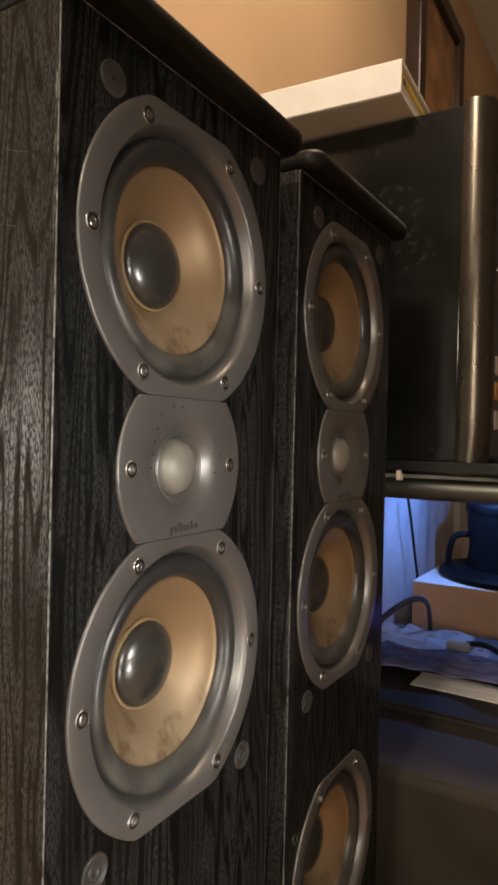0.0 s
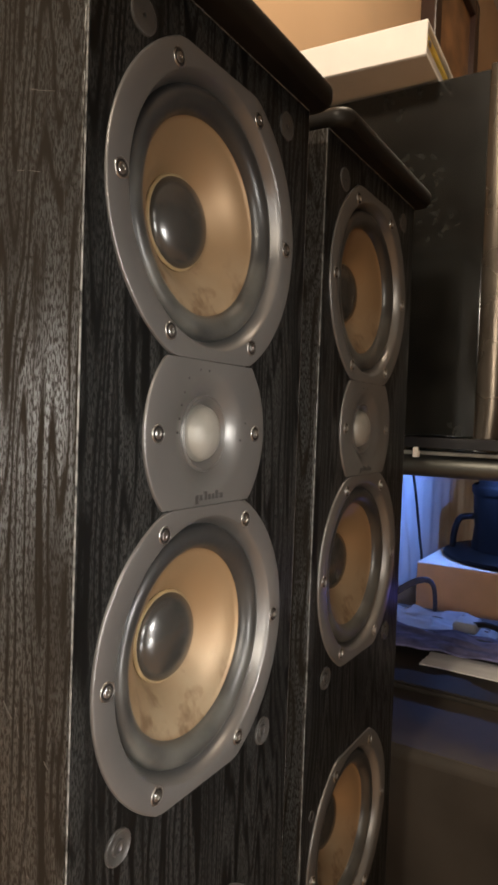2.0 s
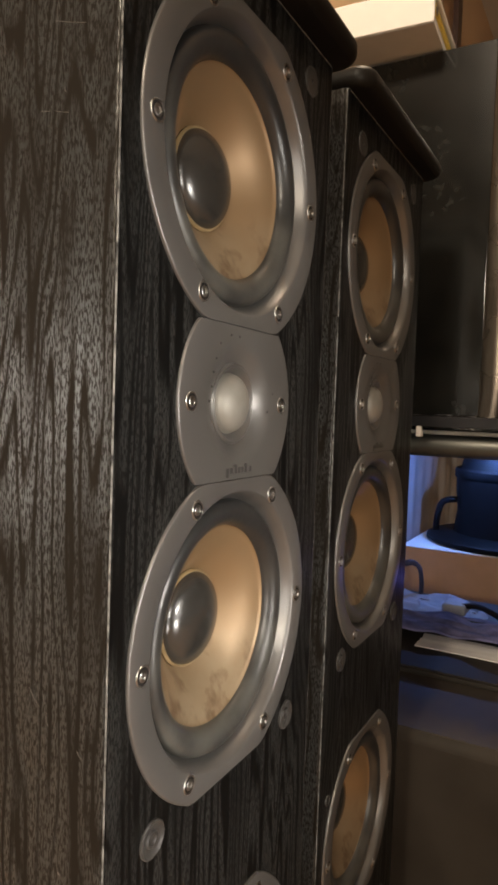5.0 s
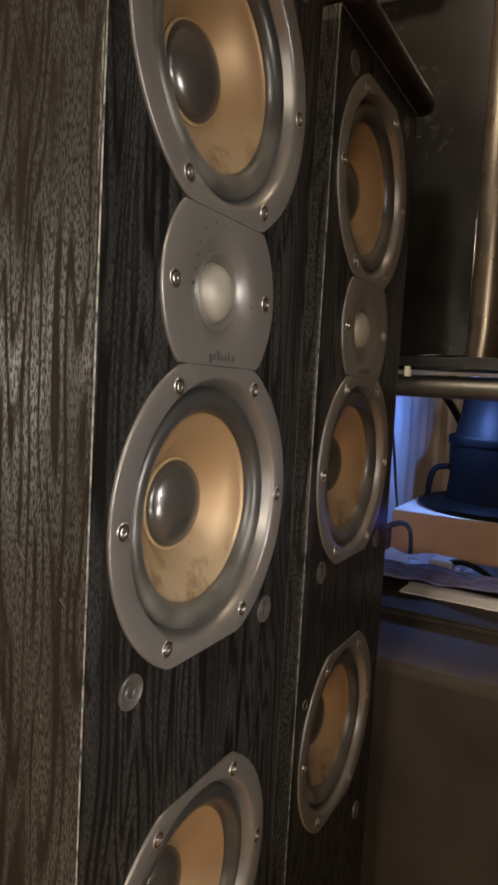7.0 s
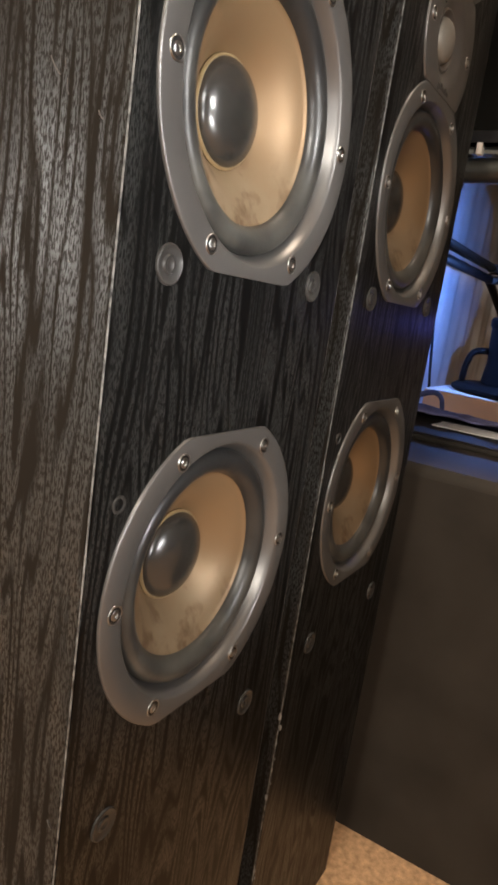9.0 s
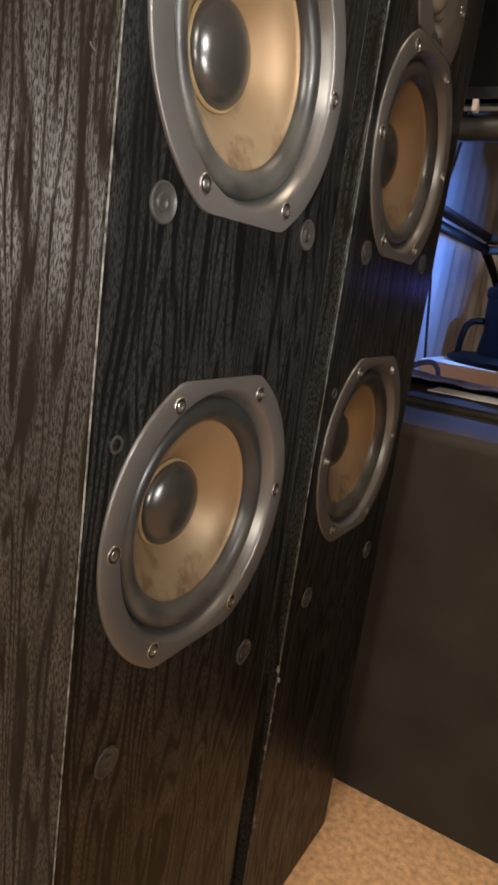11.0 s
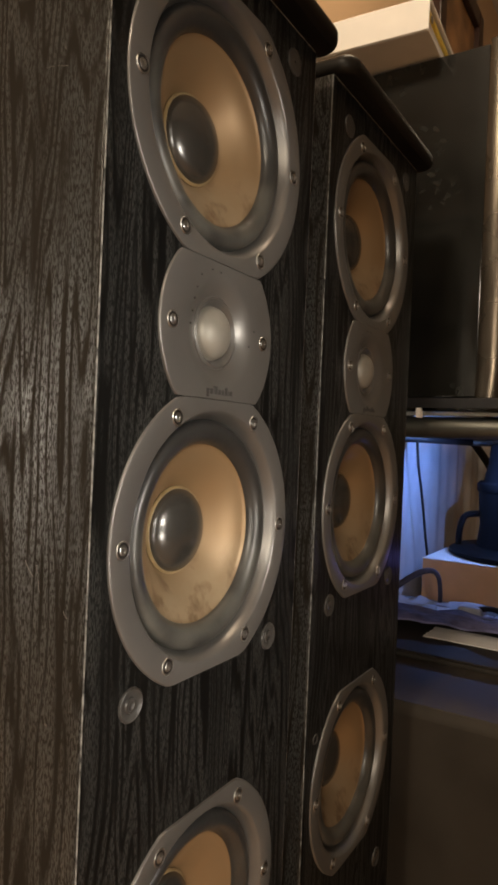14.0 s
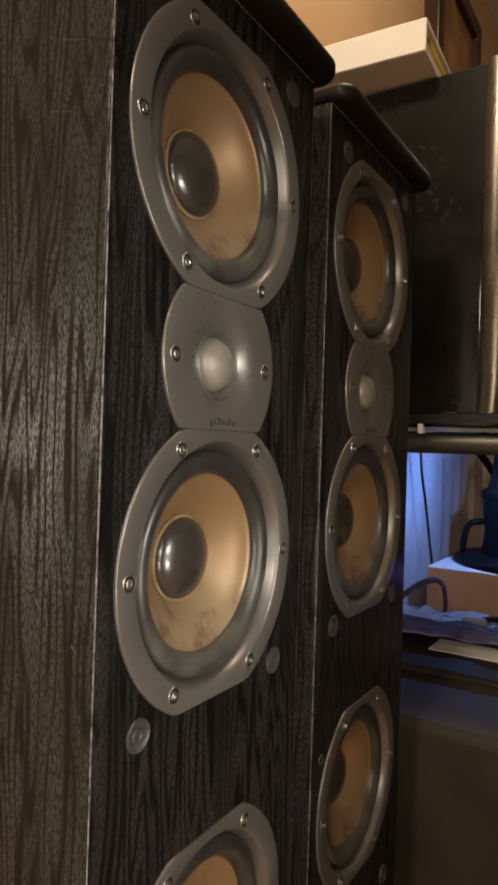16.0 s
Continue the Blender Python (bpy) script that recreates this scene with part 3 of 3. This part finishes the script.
for k, (y, z, size) in enumerate(((0.006, 0.299, 0.0045), (0.004, 0.290, 0.003), (0.005, 0.276, 0.002), (0.004, 0.262, 0.0015), (0.005, 0.252, 0.0022), (0.004, 0.240, 0.0015), (0.006, 0.226, 0.0035), (0.005, 0.156, 0.003), (0.004, 0.150, 0.002))):
    bm = bmesh.new()
    bmesh.ops.create_icosphere(bm, subdivisions=1, radius=size * 0.7)
    for v in bm.verts:
        v.co = Vector((v.co.x * 0.25, v.co.y * 0.5, v.co.z * 1.2)) * (1 + 0.4 * noise.noise(v.co * 900 + Vector((k, 0, 0))))
    part("chip", bm, CHIP, twin, "pale torn veneer" if k == 0 else "", smooth=False, at=pose(LEFT - 0.0008, y - 0.004, z - 0.004))

# scratches and nicks on the side board
for k, ((ya, za), (yb, zb), w) in enumerate((((0.044, 0.688), (0.038, 0.681), 0.0005), ((0.034, 0.680), (0.033, 0.674), 0.0004), ((0.0165, 0.668), (0.0138, 0.665), 0.0005), ((0.0255, 0.6135), (0.0245, 0.6125), 0.0007),
                                           ((0.043, 0.927), (0.038, 0.9263), 0.0002), ((0.035, 0.9258), (0.028, 0.924), 0.0002), ((0.030, 0.934), (0.0295, 0.932), 0.0004),
                                           ((0.036, 0.961), (0.020, 0.9565), 0.00018), ((0.0379, 0.470), (0.0376, 0.464), 0.0005), ((0.0443, 0.4625), (0.0440, 0.4585), 0.0005), ((0.0505, 0.456), (0.0500, 0.451), 0.0006),
                                           ((0.0090, 0.3655), (0.0060, 0.3620), 0.0008), ((0.0370, 0.3355), (0.0355, 0.3340), 0.0006), ((0.0357, 0.6870), (0.0350, 0.6830), 0.0004))):
    part("scratch", tube([(LEFT, ya, za), (LEFT, (ya + yb) / 2 + 0.0005, (za + zb) / 2), (LEFT, yb, zb)], w, 6, 0.4), NICK, speaker, "fine pale scratch" if k == 0 else "")


# ---- desk ----
def make_desk():
    thing = empty("desk")
    x0, x1, y0, y1 = 0.545, 1.95, -0.60, 0.30
    for y in (y0, y1):
        part("end_rail", tube([(x0 + 0.012, y, 0.775), ((x0 + x1) / 2, y, 0.775), (x1, y, 0.775)], 0.0125, 14), FANBLACK, thing, "dark end tube")
    for x in (x0 + 0.012, x1):
        part("side_rail", tube([(x, y0 - 0.012, 0.775), (x, 0, 0.775), (x, y1 + 0.012, 0.775)], 0.0125, 18), TUBE, thing, "grey-brown metal tube")
        for y in ((y0, y1) if x < 1 else (y0, -0.16)):
            part("leg", tube([(x, y, 0.0), (x, y, 0.4), (x, y, 0.765)], 0.0125, 14), TUBE, thing)
    top = part("glass_top", box((x0 - 0.012, y0 - 0.03, 0.7925), (x1 + 0.03, y1 + 0.025, 0.8085), 0.0015, 2), glass, thing, "smoked glass top with polished edge", smooth=False)
    part("edge_band", box((x0 - 0.0126, y0 - 0.028, 0.7965), (x0 - 0.0118, y1 + 0.023, 0.8075), 0.0002, 1), PLASTIC, top, "dark edge of the glass", smooth=False)
    part("seal_strip", box((x0 - 0.0040, y0, 0.7880), (x0 - 0.0010, y1, 0.7922), 0.0004, 1), EDGE, thing, "pale strip under the glass edge", smooth=False)
    part("glass_clip", box((x0 - 0.0150, 0.0185, 0.7850), (x0 - 0.0045, 0.0242, 0.7962), 0.001, 2), PAPER, thing, "white glass clip")
    for x in (x0 + 0.012, x1):
        for y in (y0 + 0.05, -0.25, 0.040, y1 - 0.05):
            part("standoff", lathe([(0, -0.0035), (0.0055, -0.0035), (0.0058, -0.003), (0.0058, 0.003), (0.0055, 0.0033), (0, 0.0033)], steps=18), PLASTIC, thing, "black spacer", at=pose(x, y, 0.7892, 90, 0, 0))
    return thing


tagged(make_desk(), "glass-topped desk on a grey-brown tubular metal frame", "desk")


# ---- computer tower on the desk ----
def make_tower():
    thing = empty("computer_tower")
    x0, x1, y0, y1, z0, z1 = 0.540, 0.725, -0.040, 0.320, 0.8092, 1.203
    part("side_panel", box((x0, y0, z0), (x0 + 0.004, y1, z1 - 0.003), 0.0012, 2), SMUDGED, thing, "gloss black side panel with smudges")
    part("case", box((x0 + 0.004, y0 + 0.002, z0), (x1, y1, z1), 0.004, 3), SATIN, thing)
    # bowed silver strip at the front corner
    bm, rows = bmesh.new(), []
    outline = [(x0 + 0.001, y0), (x0 - 0.001, y0 - 0.010), (x0 + 0.002, y0 - 0.022), (x0 + 0.010, y0 - 0.030), (x0 + 0.022, y0 - 0.033), (x0 + 0.030, y0 - 0.031), (x0 + 0.030, y0)]
    for k in range(13):
        u = k / 12
        tuck = 0.006 * (1 - math.sin(math.pi * min(1, max(0, u * 6))) if u < 0.08 else 0)
        rows.append([bm.verts.new((x, y + 0.5 * tuck, z0 - 0.003 + u * (z1 - z0 + 0.006))) for x, y in outline])
    for a, b in zip(rows, rows[1:]):
        for i in range(len(outline)):
            j = (i + 1) % len(outline)
            bm.faces.new((a[i], a[j], b[j], b[i]))
    bm.faces.new(rows[0])
    bm.faces.new(rows[-1])
    part("front_strip", bm, BEZEL, thing, "bowed silver-brown front strip")
    front = part("front_panel", box((x0 + 0.030, y0 - 0.020, z0), (x1, y0 + 0.002, z1), 0.004, 3), SATIN, thing, "dark front panel")
    for z, mat in ((0.924, STICKER), (0.893, EMBER), (0.858, STICKER)):
        part("sticker", box((0.640, y0 - 0.0212, z - 0.011), (0.690, y0 - 0.0195, z + 0.011)), mat, front, "small printed sticker", smooth=False)
    for z in (1.120, 1.045):
        part("hinge", box((0.655, y0 - 0.0250, z - 0.004), (0.675, y0 - 0.0190, z + 0.004), 0.0015, 2), STEEL, front, "bright hinge")
    for x in (x0 + 0.025, x1 - 0.025):
        for y in (y0 + 0.05, y1 - 0.05):
            part("foot", lathe([(0, -0.0022), (0.012, -0.0022), (0.013, 0.0022), (0, 0.0022)], steps=20), PLASTIC, thing, at=pose(x, y, 0.8108, 90, 0, 0))
    return thing


tagged(make_tower(), "gloss black computer tower with silver front strip standing on the desk", "computer")


def make_binder():
    thing = empty("binder", pose(0.489, 0.014, 1.2032, 0, 0, 3))
    part("bottom_cover", box((0, 0, 0), (0.265, 0.30, 0.003), 0.001, 2), PAPER, thing)
    part("top_cover", box((0, 0, 0.034), (0.265, 0.30, 0.037), 0.001, 2), PAPER, thing)
    part("spine", box((-0.0015, 0, 0.0005), (0.0015, 0.30, 0.0365), 0.001, 2), PAPER, thing, "white spine")
    part("pages", box((0.006, 0.006, 0.0032), (0.225, 0.285, 0.024), 0.001, 2), PAPER, thing)
    part("tabbed_pages", box((0.004, 0.003, 0.0242), (0.235, 0.285, 0.0300), 0.001, 2), YELLOW, thing, "yellow divider sheets")
    part("spine_rivet", lathe([(0, -0.0015), (0.003, -0.0012), (0.0042, 0.0002)], steps=16), STEEL, thing, at=pose(0.010, -0.0002, 0.016))
    return thing


tagged(make_binder(), "white ring binder with yellow dividers lying on the computer tower", "binder")


def make_picture():
    thing = empty("framed_picture", pose(0, 0, 0))
    x0, x1, z0, z1, y0, y1 = 1.60, 2.08, 1.62, 2.205, 0.345, 0.389
    part("frame_side", box((x0, y0, z0), (x0 + 0.055, y1, z1), 0.004, 2), FRAMEWOOD, thing)
    part("frame_side", box((x1 - 0.055, y0, z0), (x1, y1, z1), 0.004, 2), FRAMEWOOD, thing)
    part("frame_rail", box((x0 + 0.055, y0, z0), (x1 - 0.055, y1, z0 + 0.055), 0.004, 2), FRAMEWOOD, thing)
    part("frame_rail", box((x0 + 0.055, y0, z1 - 0.055), (x1 - 0.055, y1, z1), 0.004, 2), FRAMEWOOD, thing)
    part("print", box((x0 + 0.05, y0 + 0.018, z0 + 0.05), (x1 - 0.05, y1 - 0.005, z1 - 0.05)), PICTURE, thing, "faded sepia print")
    return thing


tagged(make_picture(), "dark red wooden picture frame with a sepia print on the wall", "picture frame")


# ---- under the desk ----
def make_cabinet_box():
    thing = empty("subwoofer")
    part("body", box((0.515, -0.42, -0.013), (0.935, 0.28, 0.462), 0.012, 5), LAMINATE, thing)
    part("top_skin", box((0.524, -0.411, 0.4605), (0.926, 0.271, 0.4624), 0.0006, 2), DUSTY, thing, "dusty grey-brown top")
    for x in (0.55, 0.90):
        for y in (-0.38, 0.24):
            part("foot", lathe([(0, -0.004), (0.018, -0.004), (0.02, 0.006), (0, 0.006)], steps=20), PLASTIC, thing, at=pose(x, y, 0.004, 90, 0, 0))
    return thing


tagged(make_cabinet_box(), "large satin black subwoofer box with rounded edges on the carpet", "subwoofer")


def sheet(x0, x1, y0, y1, z, thick, lift, seed, nx=24, ny=24, ragged=0.01, fall=0.0):
    """A limp sheet of cloth or paper with folds."""
    bm = bmesh.new()
    grid = []
    for i in range(nx + 1):
        row = []
        for j in range(ny + 1):
            u, v = i / nx, j / ny
            n = noise.noise((u * 4 + seed, v * 4, seed * 1.7))
            n2 = noise.noise((u * 11 + seed, v * 11, seed))
            e = ragged * noise.noise((u * 5, v * 5, seed + 9))
            row.append(bm.verts.new((x0 + (x1 - x0) * u + e, y0 + (y1 - y0) * v + e, z + thick + fall * u * u + lift * (0.5 + 0.7 * n + 0.3 * n2))))
        grid.append(row)
    for i in range(nx):
        for j in range(ny):
            bm.faces.new((grid[i][j], grid[i + 1][j], grid[i + 1][j + 1], grid[i][j + 1]))
    made = bmesh.ops.extrude_face_region(bm, geom=bm.faces[:])
    for v in made["geom"]:
        if isinstance(v, bmesh.types.BMVert):
            v.co.z -= thick
    return bm


tagged(part("storage_box", box((0.945, -0.34, 0.001), (1.345, 0.30, 0.395), 0.008, 3), PLASTIC), "low black storage box behind the subwoofer", "box")
player = empty("flat_player")
part("body", box((0.676, -0.40, 0.4625), (0.93, 0.22, 0.4695), 0.002, 2), LAMINATE, player)
part("lid", box((0.679, -0.397, 0.4697), (0.93, 0.217, 0.4720), 0.0008, 1), LAMINATE, player, "thin black lid", smooth=False)
tagged(player, "flat dark slab lying on the subwoofer", "player")
tagged(part("paper_sheet", sheet(0.752, 0.815, -0.36, 0.070, 0.4728, 0.0012, 0.0014, 3, ragged=0.003), PAPER), "white paper sheet lying on the dark slab", "paper")
tagged(part("dark_cloth", sheet(0.784, 1.02, -0.37, 0.19, 0.4755, 0.003, 0.022, 5, 70, 70, 0.02, -0.050), CLOTH), "crumpled purple cloth heaped on papers", "cloth")
tagged(part("curled_paper", sheet(1.035, 1.30, 0.095, 0.29, 0.3965, 0.0012, 0.016, 8, 30, 30, 0.03), PALE), "loose pale curled paper behind the cloth", "paper")
tagged(part("leaflet", sheet(1.04, 1.16, 0.03, 0.12, 0.4135, 0.0012, 0.012, 21, 24, 24, 0.02), PALE), "pale leaflet lying on the papers", "paper")
tagged(part("strap", tube([(1.26, 0.33, 0.37), (1.275, 0.300, 0.418), (1.295, 0.258, 0.455), (1.31, 0.226, 0.468), (1.32, 0.209, 0.455), (1.32, 0.203, 0.420), (1.32, 0.203, 0.398)], 0.0095, 12, 0.55), STRAP), "black looped strap standing upright", "strap")
tagged(part("adapter", box((1.08, 0.060, 0.430), (1.135, 0.105, 0.450), 0.006, 3), PALE), "small pale plug adapter on the papers", "adapter")
tagged(part("adapter_cable", tube([(1.10, 0.070, 0.445), (1.09, 0.040, 0.452), (1.08, 0.005, 0.444), (1.06, -0.030, 0.428)], 0.0055, 8), CABLE), "short black cable at the adapter", "cable")


def make_stand():
    """A black tubular stand against the wall: a level bar, a sloping leg at either end, and a bright clamp."""
    thing = empty("folding_stand")
    part("crossbar", tube([(1.47, 0.352, 0.800), (1.78, 0.352, 0.806), (2.085, 0.352, 0.813)], 0.013, 12), FANBLACK, thing)
    part("arm", tube([(2.080, 0.352, 0.815), (2.11, 0.350, 0.803), (2.36, 0.340, 0.715), (2.62, 0.33, 0.60)], 0.014, 12), FANBLACK, thing, "arm bent down from the bar")
    part("leg", tube([(2.62, 0.33, 0.60), (2.66, 0.33, 0.56), (2.70, 0.32, 0.40), (2.74, 0.30, 0.012)], 0.014, 12), FANBLACK, thing)
    part("leg", tube([(1.475, 0.352, 0.800), (1.42, 0.352, 0.795), (1.26, 0.352, 0.70), (1.20, 0.350, 0.012)], 0.009, 12), FANBLACK, thing)
    part("clamp", box((2.020, 0.336, 0.818), (2.044, 0.368, 0.850), 0.004, 2), STEEL, thing, "bright metal clamp")
    return thing


tagged(make_stand(), "black tubular metal stand leaning against the wall behind the desk", "stand")


def make_curtain():
    """A pale hanging cloth with soft upright folds."""
    bm, cols = bmesh.new(), []
    for k in range(201):
        u = k / 200
        x = 1.40 + 1.60 * u
        y = 0.379 + 0.004 * math.sin(u * 41) + 0.002 * math.sin(u * 97 + 1)
        cols.append([bm.verts.new((x, y + 0.002 * math.sin(z * 7 + k * 0.2), z)) for z in (0.03, 0.25, 0.5, 0.98)])
    for a, b in zip(cols, cols[1:]):
        for j in range(3):
            bm.faces.new((a[j], b[j], b[j + 1], a[j + 1]))
    made = bmesh.ops.extrude_face_region(bm, geom=bm.faces[:])
    for v in made["geom"]:
        if isinstance(v, bmesh.types.BMVert):
            v.co.y += 0.002
    return bm


tagged(part("curtain", make_curtain(), SHEER), "pale hanging cloth with soft folds behind the desk", "curtain")


def make_carton():
    thing = empty("carton")
    part("body", box((1.577, -0.25, 0.0), (1.86, 0.325, 0.449), 0.003, 2), BROWNBOX, thing, "brown cardboard body")
    part("lid", box((1.5765, -0.25, 0.4492), (1.86, 0.325, 0.4515), 0.0008, 1), PAPER, thing, "white top", smooth=False)
    return thing


tagged(make_carton(), "brown cardboard carton with a white top on the carpet", "box")


def make_base():
    thing = empty("fan_base", pose(1.79, 0.09, 0.4520))
    turned = pose(0, 0, 0, 90, 0, 0)
    part("base_plate", lathe([(0, 0), (0.205, 0), (0.215, 0.006), (0.214, 0.014), (0.200, 0.022), (0.10, 0.030), (0, 0.031)], steps=72), FANBLACK, thing, at=turned)
    part("column", lathe([(0.140, 0.028), (0.132, 0.09), (0.137, 0.14), (0.138, 0.20), (0.128, 0.205), (0.115, 0.26), (0.110, 0.315), (0, 0.318)], steps=48), FANBLACK, thing, at=turned @ pose(0.0, 0, 0))
    part("collar", lathe([(0.139, 0.180), (0.143, 0.186), (0.143, 0.204), (0.138, 0.21)], steps=48), FANBLACK, thing, at=turned)
    part("handle", tube([(-0.04, 0.185, 0.02), (-0.045, 0.180, 0.07), (-0.04, 0.165, 0.108), (-0.03, 0.12, 0.116), (-0.02, 0.08, 0.116)], 0.009, 12), FANBLACK, thing)
    return thing


tagged(make_base(), "black plastic fan base with round foot and handle on the carton", "fan")

tagged(part("wall_cable", tube([(1.55, 0.345, 0.775), (1.57, 0.345, 0.70), (1.61, 0.345, 0.62), (1.66, 0.345, 0.50), (1.69, 0.345, 0.42), (1.71, 0.345, 0.2), (1.72, 0.345, 0.005)], 0.004, 8), CABLE), "thin black cable hanging down the wall", "cable")
